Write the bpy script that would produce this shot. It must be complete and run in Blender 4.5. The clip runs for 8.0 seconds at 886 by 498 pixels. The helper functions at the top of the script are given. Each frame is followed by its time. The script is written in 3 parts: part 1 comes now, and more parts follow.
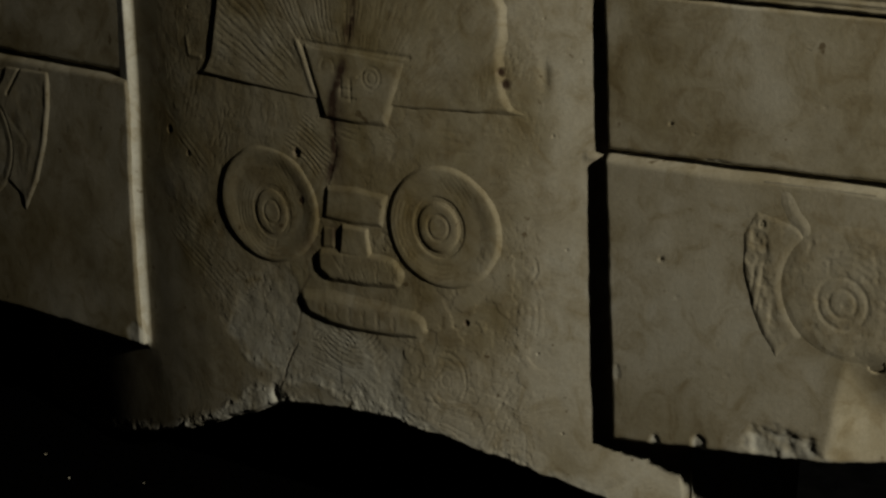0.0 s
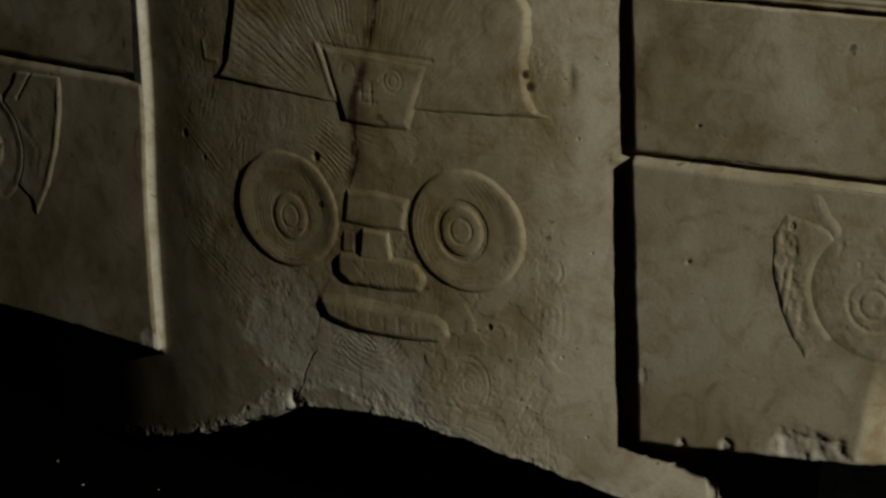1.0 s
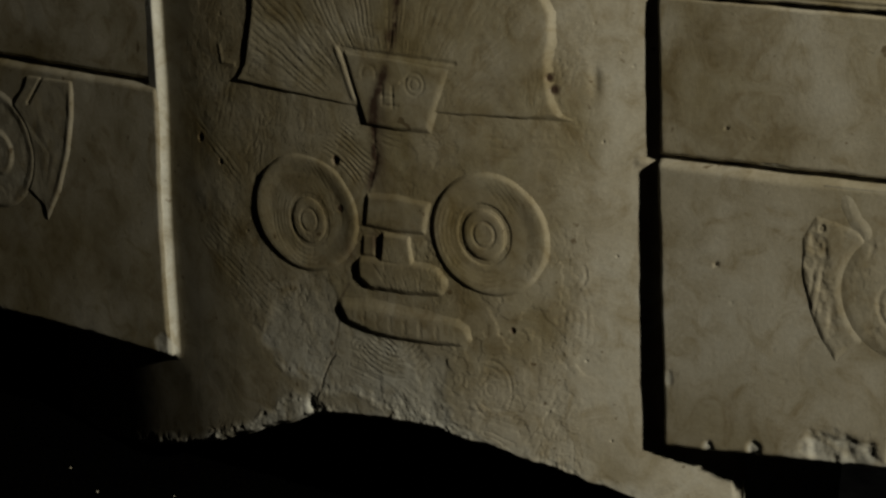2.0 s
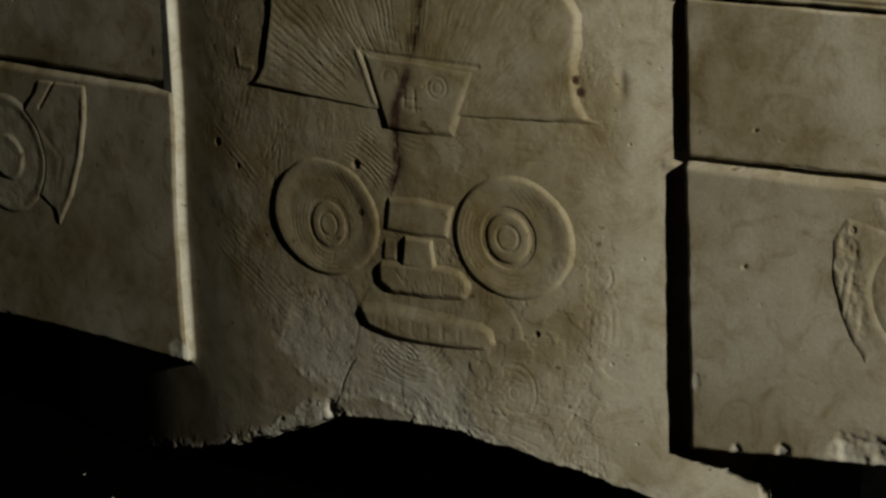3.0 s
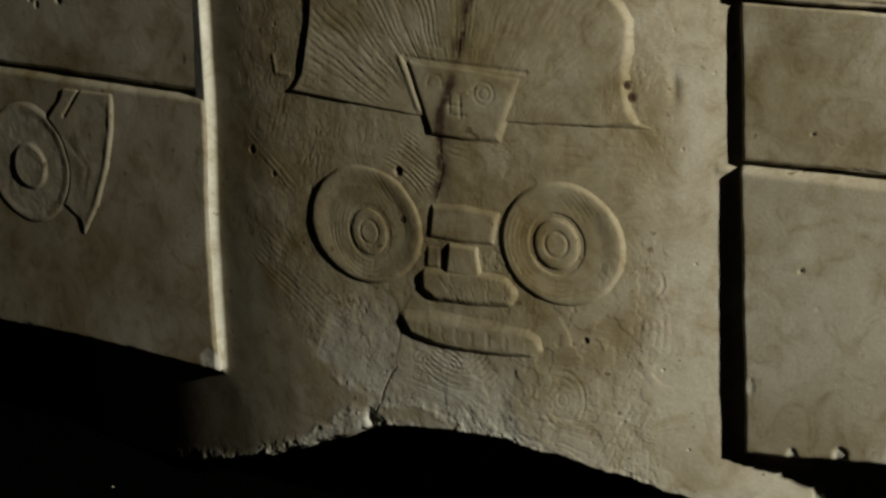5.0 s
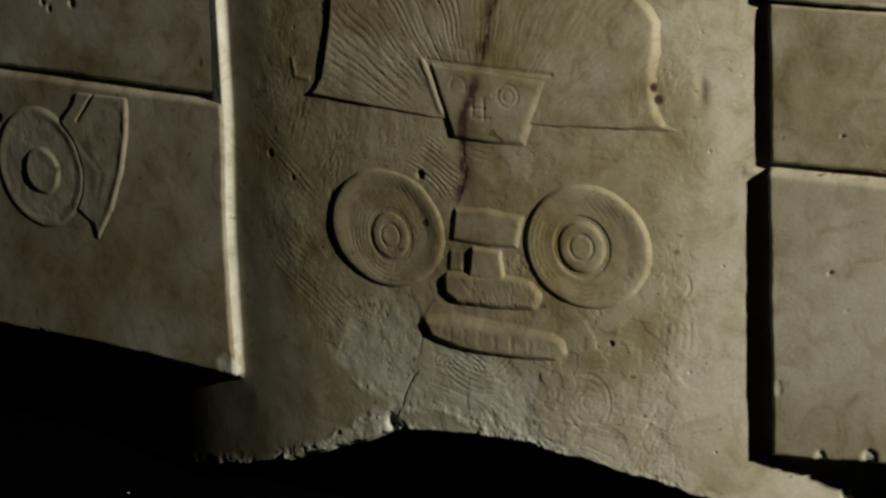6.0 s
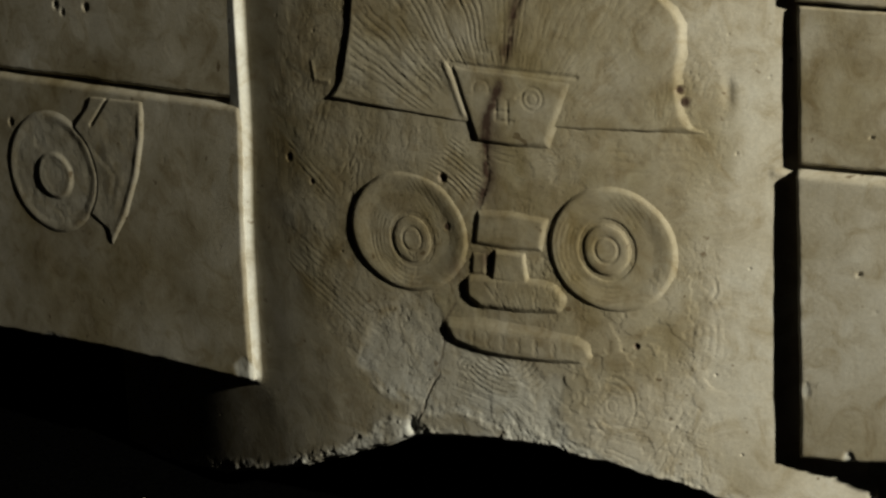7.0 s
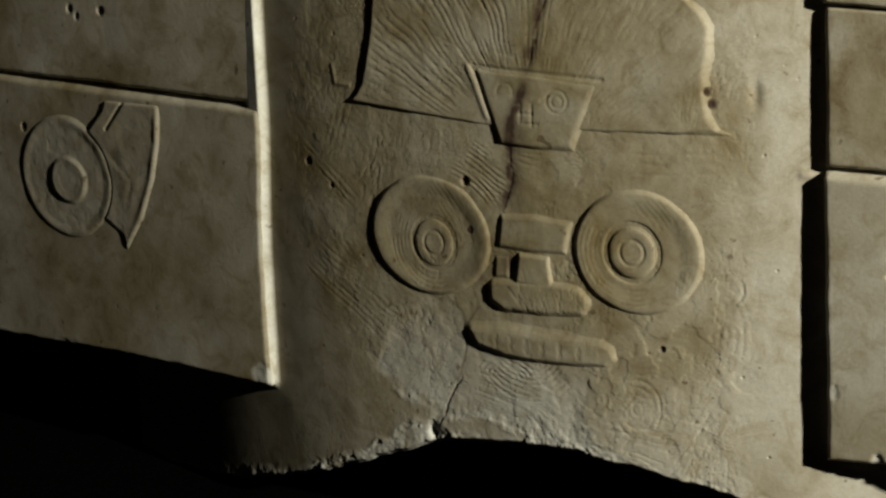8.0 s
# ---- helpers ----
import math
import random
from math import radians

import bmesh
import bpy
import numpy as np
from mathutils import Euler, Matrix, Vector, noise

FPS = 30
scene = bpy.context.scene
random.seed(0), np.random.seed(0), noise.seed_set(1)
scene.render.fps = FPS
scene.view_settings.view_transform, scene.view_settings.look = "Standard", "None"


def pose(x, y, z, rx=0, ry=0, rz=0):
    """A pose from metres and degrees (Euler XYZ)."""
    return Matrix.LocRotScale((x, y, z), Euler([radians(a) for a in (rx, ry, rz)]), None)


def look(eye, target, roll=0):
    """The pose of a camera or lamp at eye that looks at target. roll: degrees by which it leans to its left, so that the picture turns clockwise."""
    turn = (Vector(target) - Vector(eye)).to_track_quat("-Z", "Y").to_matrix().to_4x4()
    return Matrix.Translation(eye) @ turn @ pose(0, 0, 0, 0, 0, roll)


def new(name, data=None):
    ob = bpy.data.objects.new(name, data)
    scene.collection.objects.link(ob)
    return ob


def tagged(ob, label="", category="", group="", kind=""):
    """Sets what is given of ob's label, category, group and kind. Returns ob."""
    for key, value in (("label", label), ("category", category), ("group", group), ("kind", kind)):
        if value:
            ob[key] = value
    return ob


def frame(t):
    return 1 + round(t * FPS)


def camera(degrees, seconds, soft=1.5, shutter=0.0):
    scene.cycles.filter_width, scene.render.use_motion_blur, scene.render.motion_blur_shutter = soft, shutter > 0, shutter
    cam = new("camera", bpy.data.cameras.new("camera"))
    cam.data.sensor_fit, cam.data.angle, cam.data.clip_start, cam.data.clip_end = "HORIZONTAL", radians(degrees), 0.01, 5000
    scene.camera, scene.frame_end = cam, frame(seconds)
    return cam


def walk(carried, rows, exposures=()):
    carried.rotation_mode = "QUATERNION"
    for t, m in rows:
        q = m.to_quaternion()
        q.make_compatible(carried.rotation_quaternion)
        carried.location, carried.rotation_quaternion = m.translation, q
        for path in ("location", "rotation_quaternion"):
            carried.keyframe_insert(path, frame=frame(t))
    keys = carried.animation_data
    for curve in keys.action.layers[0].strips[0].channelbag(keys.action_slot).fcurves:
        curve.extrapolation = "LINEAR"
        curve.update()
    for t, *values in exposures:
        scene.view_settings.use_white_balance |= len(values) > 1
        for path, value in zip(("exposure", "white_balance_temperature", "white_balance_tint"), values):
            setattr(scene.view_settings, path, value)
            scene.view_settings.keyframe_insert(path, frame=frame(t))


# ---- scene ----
cam = camera(30.0, 8.0, soft=2.4)
PATH = [
    (0.00, 1.4038, -1.1730, 1.3741, 75.221, 1.113, 38.663),
    (0.50, 1.3864, -1.1825, 1.3736, 75.278, 1.156, 38.303),
    (1.00, 1.3686, -1.1922, 1.3734, 75.325, 1.200, 37.929),
    (1.50, 1.3506, -1.2021, 1.3735, 75.365, 1.243, 37.544),
    (2.25, 1.3232, -1.2172, 1.3740, 75.412, 1.308, 36.952),
    (3.00, 1.2955, -1.2325, 1.3749, 75.447, 1.374, 36.349),
    (3.50, 1.2769, -1.2427, 1.3757, 75.465, 1.418, 35.945),
    (4.00, 1.2582, -1.2528, 1.3765, 75.482, 1.463, 35.542),
    (4.50, 1.2395, -1.2628, 1.3773, 75.497, 1.509, 35.143),
    (5.25, 1.2116, -1.2774, 1.3786, 75.520, 1.579, 34.556),
    (6.00, 1.1840, -1.2915, 1.3797, 75.548, 1.652, 33.991),
    (6.50, 1.1657, -1.3004, 1.3804, 75.570, 1.703, 33.630),
    (7.00, 1.1477, -1.3089, 1.3808, 75.598, 1.755, 33.284),
    (7.50, 1.1299, -1.3169, 1.3811, 75.632, 1.809, 32.956),
    (8.00, 1.1124, -1.3244, 1.3812, 75.674, 1.865, 32.648),
]
walk(cam, [(t, pose(x, y, z, rx, ry, rz)) for t, x, y, z, rx, ry, rz in PATH], exposures=[(0.0, -1.80, 6700, 10), (4.0, -0.86, 6500, 10), (6.0, -0.50, 6400, 10), (8.0, -0.17, 6300, 10)])

# ---- light: one small lamp raking over the stone from the upper right, in a dark room ----
world = bpy.data.worlds.new("dark_room")
scene.world = world
world.use_nodes = True
world.node_tree.nodes["Background"].inputs["Color"].default_value = (0.8, 0.9, 1.0, 1)
world.node_tree.nodes["Background"].inputs["Strength"].default_value = 0.004
LAMP_AT, LAMP_AIM = (2.66, -0.56, 1.87), (0.25, 0.0, 0.95)
lamp_data = bpy.data.lights.new("raking_lamp", "SPOT")
lamp_data.energy, lamp_data.color, lamp_data.shadow_soft_size = 450.0, (1.0, 0.955, 0.77), 0.03
lamp_data.spot_size, lamp_data.spot_blend = radians(110), 0.4
lamp = new("raking_lamp", lamp_data)
lamp.matrix_world = look(LAMP_AT, LAMP_AIM)


# ---- number helpers ----
def step(a, b, x):
    t = np.clip((x - a) / (b - a), 0, 1)
    return t * t * (3 - 2 * t)


def value_noise(x, z, size, seed=0):
    """Smooth noise from -1 to 1 on a lattice of the given size in metres."""
    u, v = x / size, z / size
    i, j = np.floor(u).astype(np.int64), np.floor(v).astype(np.int64)
    fu, fv = u - i, v - j
    fu, fv = fu * fu * fu * (fu * (fu * 6 - 15) + 10), fv * fv * fv * (fv * (fv * 6 - 15) + 10)

    def lattice(a, b):
        h = (a * 374761393 + b * 668265263 + seed * 982451653) & 0xFFFFFFFF
        h = ((h ^ (h >> 13)) * 1274126177) & 0xFFFFFFFF
        return (h ^ (h >> 16)) / 0xFFFFFFFF * 2 - 1

    low = lattice(i, j) * (1 - fu) + lattice(i + 1, j) * fu
    high = lattice(i, j + 1) * (1 - fu) + lattice(i + 1, j + 1) * fu
    return low * (1 - fv) + high * fv


def fbm(x, z, size, octaves=4, seed=0):
    total, amp = 0.0, 1.0
    for k in range(octaves):
        total = total + amp * value_noise(x + 0.37 * k, z - 0.21 * k, size / 2 ** k, seed + k)
        amp *= 0.5
    return total / 1.9


def polygon_distance(x, z, pts):
    """Signed distance to a polygon in the x-z plane, negative inside."""
    d = np.full(np.shape(x), 1e9)
    inside = np.zeros(np.shape(x), bool)
    for (ax, az), (bx, bz) in zip(pts, pts[1:] + pts[:1]):
        ex, ez = bx - ax, bz - az
        t = np.clip(((x - ax) * ex + (z - az) * ez) / (ex * ex + ez * ez), 0, 1)
        d = np.minimum(d, np.hypot(x - ax - t * ex, z - az - t * ez))
        crosses = (az > z) != (bz > z)
        inside ^= crosses & (x < ex * (z - az) / (ez if ez else 1e-9) + ax)
    return np.where(inside, -d, d)


def line_distance(x, z, pts):
    d = np.full(np.shape(x), 1e9)
    for (ax, az), (bx, bz) in zip(pts, pts[1:]):
        ex, ez = bx - ax, bz - az
        t = np.clip(((x - ax) * ex + (z - az) * ez) / (ex * ex + ez * ez + 1e-12), 0, 1)
        d = np.minimum(d, np.hypot(x - ax - t * ex, z - az - t * ez))
    return d


def disc_distance(x, z, cx, cz, rx, rz):
    return (np.hypot((x - cx) / rx, (z - cz) / rz) - 1) * (rx + rz) / 2


def groove(d, width):
    return np.exp(-(d / width) ** 2)


# ---- materials ----
def nodes_of(name, rough, spec=0.4):
    m = bpy.data.materials.new(name)
    m.use_nodes = True
    nt = m.node_tree
    b = nt.nodes["Principled BSDF"]
    b.inputs["Roughness"].default_value = rough
    b.inputs["Specular IOR Level"].default_value = spec
    return m, nt, b


def noise_node(nt, coord, scale, detail=4.0, rough=0.55, distortion=0.0):
    n = nt.nodes.new("ShaderNodeTexNoise")
    n.inputs["Scale"].default_value = scale
    n.inputs["Detail"].default_value = detail
    n.inputs["Roughness"].default_value = rough
    n.inputs["Distortion"].default_value = distortion
    nt.links.new(coord, n.inputs["Vector"])
    return n.outputs["Fac"]


def ramp_node(nt, fac, stops):
    r = nt.nodes.new("ShaderNodeValToRGB")
    r.color_ramp.elements[0].position, r.color_ramp.elements[0].color = stops[0][0], (*stops[0][1], 1)
    r.color_ramp.elements[1].position, r.color_ramp.elements[1].color = stops[-1][0], (*stops[-1][1], 1)
    for p, c in stops[1:-1]:
        r.color_ramp.elements.new(p).color = (*c, 1)
    nt.links.new(fac, r.inputs["Fac"])
    return r.outputs["Color"]


def mix_node(nt, fac, a, b, blend="MIX"):
    m = nt.nodes.new("ShaderNodeMix")
    m.data_type, m.blend_type = "RGBA", blend
    for src, sock in ((fac, m.inputs[0]), (a, m.inputs[6]), (b, m.inputs[7])):
        if isinstance(src, (int, float)):
            sock.default_value = src
        elif isinstance(src, tuple):
            sock.default_value = (*src, 1)
        else:
            nt.links.new(src, sock)
    return m.outputs[2]


def limestone():
    m, nt, b = nodes_of("aged_limestone", 0.62, 0.35)
    coord = nt.nodes.new("ShaderNodeNewGeometry").outputs["Position"]
    pale = ramp_node(nt, noise_node(nt, coord, 9, 6, 0.6, 0.6), [(0.3, (0.42, 0.37, 0.27)), (0.5, (0.54, 0.495, 0.40)), (0.72, (0.61, 0.58, 0.50))])
    brown = ramp_node(nt, noise_node(nt, coord, 17, 6, 0.62, 0.8), [(0.28, (0.210, 0.162, 0.078)), (0.5, (0.282, 0.230, 0.126)), (0.72, (0.36, 0.312, 0.200))])
    grey = ramp_node(nt, noise_node(nt, coord, 40, 5), [(0.3, (0.52, 0.50, 0.435)), (0.7, (0.72, 0.71, 0.65))])
    att = nt.nodes.new("ShaderNodeAttribute")
    att.attribute_name = "wear_and_light"
    sep = nt.nodes.new("ShaderNodeSeparateColor")
    nt.links.new(att.outputs["Color"], sep.inputs["Color"])
    col = mix_node(nt, sep.outputs["Red"], pale, brown)
    col = mix_node(nt, sep.outputs["Green"], col, grey)
    cloud = ramp_node(nt, noise_node(nt, coord, 28, 5, 0.65, 1.2), [(0.30, (0.74, 0.68, 0.57)), (0.5, (1.0, 0.99, 0.97)), (0.7, (1.07, 1.08, 1.10))])
    col = mix_node(nt, 1.0, col, cloud, "MULTIPLY")
    fine = ramp_node(nt, noise_node(nt, coord, 260, 3, 0.7), [(0.3, (0.90, 0.90, 0.90)), (0.7, (1.05, 1.05, 1.05))])
    col = mix_node(nt, 1.0, col, fine, "MULTIPLY")
    spots = ramp_node(nt, noise_node(nt, coord, 75, 2, 0.5), [(0.235, (0.35, 0.28, 0.2)), (0.29, (1, 1, 1))])
    col = mix_node(nt, 0.8, col, spots, "MULTIPLY")
    col = mix_node(nt, sep.outputs["Blue"], col, (0.060, 0.032, 0.022))
    nt.links.new(col, b.inputs["Base Color"])
    bump = nt.nodes.new("ShaderNodeBump")
    bump.inputs["Strength"].default_value, bump.inputs["Distance"].default_value = 0.5, 0.0006
    nt.links.new(noise_node(nt, coord, 240, 6, 0.7), bump.inputs["Height"])
    nt.links.new(bump.outputs["Normal"], b.inputs["Normal"])
    return m


def dark_matter(name, colour, scale, rough=0.95):
    m, nt, b = nodes_of(name, rough, 0.0)
    coord = nt.nodes.new("ShaderNodeNewGeometry").outputs["Position"]
    low, high = tuple(c * 0.6 for c in colour), tuple(c * 1.5 for c in colour)
    nt.links.new(ramp_node(nt, noise_node(nt, coord, scale), [(0.3, low), (0.7, high)]), b.inputs["Base Color"])
    return m


STONE = limestone()
BLACK_CLOTH = dark_matter("black_cloth", (0.0018, 0.0018, 0.0018), 180)
DARK_PAINT = dark_matter("dark_painted_plaster", (0.012, 0.012, 0.013), 14)


# ---- the stone's curved face ----
def face_y(x, z=None):
    """Depth of the bulging face of the middle slab."""
    u = np.where(x < 0.335, (np.maximum(x, 0.05) - 0.335) / 0.335, (x - 0.335) / 0.325)
    bulge = -0.02 + np.where(x < 0.335, 0.0235 * np.abs(u) ** 3, 0.0372 * u * u)
    side = np.clip(0.05 - x, 0, 1)
    return bulge + 0.0022 * step(0.15, 0.0, x) + 0.160 * side + 0.25 * side * side


def wear_and_light_of(x, z, rough=0.0, dark=0.0, brown=None):
    """Colour attribute: brown patina, grey bare stone, lit strip, dark stains, pit shade."""
    if brown is None:
        border = np.interp(z, [0.70, 0.75, 0.823, 0.879, 0.926, 1.0, 1.07, 1.15, 1.20, 1.26], [0.34, 0.40, 0.456, 0.504, 0.535, 0.540, 0.550, 0.557, 0.545, 0.54])
        # Patina thins downward, partly to brighten the colour where the lamp falls weaker.
        brown = step(0.03, -0.03, x - border + 0.05 * fbm(x, z, 0.07, 4, 5)) * np.clip(0.88 + 0.5 * fbm(x, z, 0.10, 3, 6), 0.4, 1) * (0.52 + 0.48 * step(0.82, 1.00, z))
    brown = np.clip(brown * (0.85 + 0.5 * fbm(x, z, 0.04, 4, 9)), 0, 1)
    return np.stack([brown + 0 * x, rough + 0 * x, dark + 0 * x, 1 + 0 * x], -1)


def surface(name, X, Y, Z, wear_and_light, material, parent=None, label="", keep=None, back=None):
    """A carved surface from a grid of places; back: the depth at which its four sides end."""
    nv, nu = X.shape
    verts = np.stack([X, Y, Z], -1).reshape(-1, 3)
    cols = wear_and_light.reshape(-1, 4)
    idx = np.arange(nv * nu).reshape(nv, nu)
    quads = np.stack([idx[:-1, :-1], idx[:-1, 1:], idx[1:, 1:], idx[1:, :-1]], -1)
    quads = quads[keep] if keep is not None else quads.reshape(-1, 4)
    if back is not None:
        ring = np.concatenate([idx[0, :], idx[1:, -1], idx[-1, -2::-1], idx[-2:0:-1, 0]])
        rim = verts[ring]
        deep = rim.copy()
        deep[:, 1] = np.maximum(back(rim[:, 0], rim[:, 2]), rim[:, 1] + 0.001)
        n0, k = len(verts), len(ring)
        verts = np.concatenate([verts, rim, deep])
        # Sides are coloured paler so the strip facing the lamp comes out brighter.
        lit_side = np.array([0.15, 0.3, 1, 1]) * cols[ring] + np.array([0, 0.7, 0, 0])
        cols = np.concatenate([cols, lit_side, lit_side])
        a = n0 + np.arange(k)
        c = n0 + (np.arange(k) + 1) % k
        quads = np.concatenate([quads, np.stack([c, a, a + k, c + k], -1)])
    used = np.unique(quads)
    remap = np.full(len(verts), -1)
    remap[used] = np.arange(len(used))
    me = bpy.data.meshes.new(name)
    me.from_pydata(verts[used].tolist(), [], remap[quads].tolist())
    me.polygons.foreach_set("use_smooth", np.ones(len(me.polygons), bool))
    attr = me.color_attributes.new("wear_and_light", "FLOAT_COLOR", "POINT")
    attr.data.foreach_set("color", cols[used].astype(np.float32).ravel())
    me.materials.append(material)
    ob = new(name, me)
    ob.parent = parent
    return tagged(ob, label)


def relief(name, box, height, parent, label="", pitch=0.0011, base=face_y, dark=None, brown=None, grey=None):
    """A carved form that stands proud of the surface behind it, where height(x, z) is above zero."""
    x0, x1, z0, z1 = box
    X, Z = np.meshgrid(np.arange(x0, x1, pitch), np.arange(z0, z1, pitch))
    H = height(X, Z)
    up = H > -0.0012
    keep = up[:-1, :-1] | up[:-1, 1:] | up[1:, 1:] | up[1:, :-1]
    H = np.maximum(H, -0.003)
    H = H + np.where(H > 0.0004, fbm(X, Z, 0.012, 3, 21) * 0.00008 + fbm(X, Z, 0.05, 2, 23) * 0.0003, 0)
    wear_and_light = wear_and_light_of(X, Z, grey(X, Z) if grey else 0.0, dark(X, Z) if dark else 0.0, brown)
    return surface(name, X, base(X, Z) - H, Z, wear_and_light, STONE, parent, label, keep)


def rise(d, height, slope):
    """Height of a form with a rounded shoulder: d is negative inside."""
    t = np.clip((0.5 * slope - d) / (2 * slope), -0.3, 1)
    return np.where(t > 0, height * np.sin(np.clip(t, 0, 1) * math.pi / 2) ** 1.6, 0.01 * t) - 0.0006


def pit(x, z, cx, cz, r, depth):
    return depth * np.clip(1.15 - (np.hypot(x - cx, z - cz) / r) ** 2, 0, 1)


CRACK = [(0.385, 1.27), (0.379, 1.228), (0.367, 1.202), (0.364, 1.176), (0.357, 1.150), (0.342, 1.117), (0.338, 1.091), (0.340, 1.058), (0.330, 1.030)]
LOW_CRACK = [(0.300, 0.930), (0.288, 0.913), (0.284, 0.884), (0.276, 0.855), (0.265, 0.833), (0.250, 0.80), (0.242, 0.785)]
SIDE_CRACK = [(0.626, 1.078), (0.598, 1.064), (0.571, 1.055), (0.531, 1.042)]

HOLES = [(0.095, 1.056, 0.0042), (0.126, 1.034, 0.0028), (0.491, 0.912, 0.0028), (0.293, 1.006, 0.0034), (0.289, 1.0535, 0.0046), (0.531, 1.151, 0.0040), (0.5355, 1.1405, 0.0046)]


def stain_and_pit_shade(x, z):
    wob = fbm(x, z, 0.02, 3, 31)
    main = groove(line_distance(x, z, CRACK) + 0.003 * wob, 0.0050) * step(-0.8, 0.0, fbm(x, z, 0.035, 2, 33)) * (0.72 + 0.9 * fbm(x, z, 0.007, 3, 34))
    blot = np.exp(-((x - 0.347) / 0.011) ** 2 - ((z - 1.105) / 0.017) ** 2) * (0.55 + 0.3 * wob)
    blot = blot + np.exp(-((x - 0.343) / 0.008) ** 2 - ((z - 1.062) / 0.028) ** 2) * (0.45 + 0.5 * fbm(x, z, 0.010, 3, 36)) + np.exp(-((x - 0.372) / 0.006) ** 2 - ((z - 1.222) / 0.02) ** 2) * (0.5 + 0.4 * wob)
    nose = np.exp(-((x - 0.337) / 0.008) ** 2 - ((z - 0.978) / 0.010) ** 2) * 0.8
    cheek = np.exp(-((x - 0.303) / 0.008) ** 2 - ((z - 0.965) / 0.012) ** 2) * 0.45
    low = groove(line_distance(x, z, LOW_CRACK), 0.0014) * 0.5
    # Pits are too shallow to darken, so the shade inside them is painted.
    holes = 0.0
    for cx, cz, r in HOLES:
        holes = holes + np.clip(1.6 - 1.2 * (np.hypot(x - cx, z - cz) + 0.0012 * wob) / r, 0, 1)
    return np.clip(main + blot + nose + cheek + low + holes, 0, 0.95)


# ---- the middle slab with the carved face ----
LOW_EDGE = [(-0.30, 0.655), (-0.16, 0.656), (-0.06, 0.668), (-0.006, 0.686), (0.057, 0.703), (0.081, 0.712), (0.138, 0.735), (0.189, 0.756), (0.227, 0.774), (0.25, 0.783), (0.297, 0.790),
            (0.33, 0.793), (0.37, 0.796), (0.405, 0.796), (0.45, 0.791), (0.505, 0.784), (0.55, 0.776), (0.59, 0.769), (0.615, 0.763), (0.632, 0.757), (0.645, 0.70), (0.655, 0.66), (0.700, 0.66), (0.704, 0.86), (1.3, 0.88)]


def low_edge(x):
    z = np.interp(x, [p[0] for p in LOW_EDGE], [p[1] for p in LOW_EDGE])
    return z + 0.0020 * value_noise(x, 0 * x, 0.021, 3) + 0.0010 * value_noise(x, 0 * x, 0.007, 4) * value_noise(x, 0 * x, 0.05, 6)


ROUGH = [(0.176, 0.850), (0.195, 0.835), (0.218, 0.820), (0.2345, 0.810), (0.213, 0.796), (0.176, 0.770), (0.124, 0.740), (0.07, 0.712), (0.07, 0.68), (0.25, 0.76), (0.250, 0.795), (0.257, 0.806), (0.30, 0.812), (0.364, 0.8165),
         (0.359, 0.800), (0.40, 0.78), (0.45, 0.77), (0.47, 0.785), (0.422, 0.812), (0.414, 0.834), (0.414, 0.868), (0.38, 0.885), (0.33, 0.89), (0.29, 0.91), (0.27, 0.93), (0.235, 0.925), (0.200, 0.895)]
SMOOTH = [(-0.05, 0.66), (0.12, 0.735), (0.20, 0.785), (0.228, 0.810), (0.150, 0.857), (0.115, 0.90), (0.09, 0.96), (-0.05, 0.98)]


def bare_patch(x, z):
    """Distance to the border of the patch where the patina has flaked off, negative inside."""
    return polygon_distance(x, z, ROUGH) + 0.013 * fbm(x, z, 0.030, 5, 14)


def thin_lines(phase):
    """Narrow cuts between flat bands, mean about zero."""
    return 0.35 - (0.5 + 0.5 * np.cos(phase)) ** 2


def tooling(x, z, seed):
    """Short shallow tool marks that follow a slowly turning direction."""
    turn = 1.3 * value_noise(x, z, 0.16, seed)
    u, v = x * np.cos(turn) + z * np.sin(turn), -x * np.sin(turn) + z * np.cos(turn)
    mark = 1 - np.abs(value_noise(u * 0.22, v, 0.0052, seed + 1)) * 2.4
    return -np.clip(mark, 0, 1) ** 2 * step(-0.1, 0.4, fbm(x, z, 0.045, 3, seed + 2))


def arcs(x, z, cx, cz, r0, r1, a0, a1, period, seed, squash=1.0):
    """A patch of finely scratched concentric arcs."""
    dx, dz = x - cx, (z - cz) / squash
    r, a = np.hypot(dx, dz) + 0.0012 * fbm(x, z, 0.02, 2, seed), np.degrees(np.arctan2(dz, dx)) % 360
    mid, half = (a0 + a1) / 2, (a1 - a0) / 2
    off = np.abs((a - mid + 180) % 360 - 180)
    mask = step(r0 - 0.002, r0 + 0.002, r) * step(r1 + 0.002, r1 - 0.002, r) * step(half + 6, half - 6, off)
    mask = mask * step(-0.45, 0.1, fbm(x, z, 0.025, 3, seed + 3))
    return mask * thin_lines(2 * math.pi * r / period + 2.2 * fbm(x, z, 0.03, 2, seed + 6))


def strokes(x, z, cx, cz, lx, lz, angle, period, seed):
    """A patch of parallel scratches, lx long and lz wide."""
    ca, sa = math.cos(radians(angle)), math.sin(radians(angle))
    u, v = (x - cx) * ca + (z - cz) * sa, -(x - cx) * sa + (z - cz) * ca
    mask = step(lx, lx * 0.7, np.abs(u)) * step(lz, lz * 0.7, np.abs(v)) * step(-0.5, 0.1, fbm(x, z, 0.02, 3, seed))
    return mask * thin_lines(2 * math.pi * (v + 0.0035 * fbm(x, z, 0.03, 3, seed + 1)) / period)


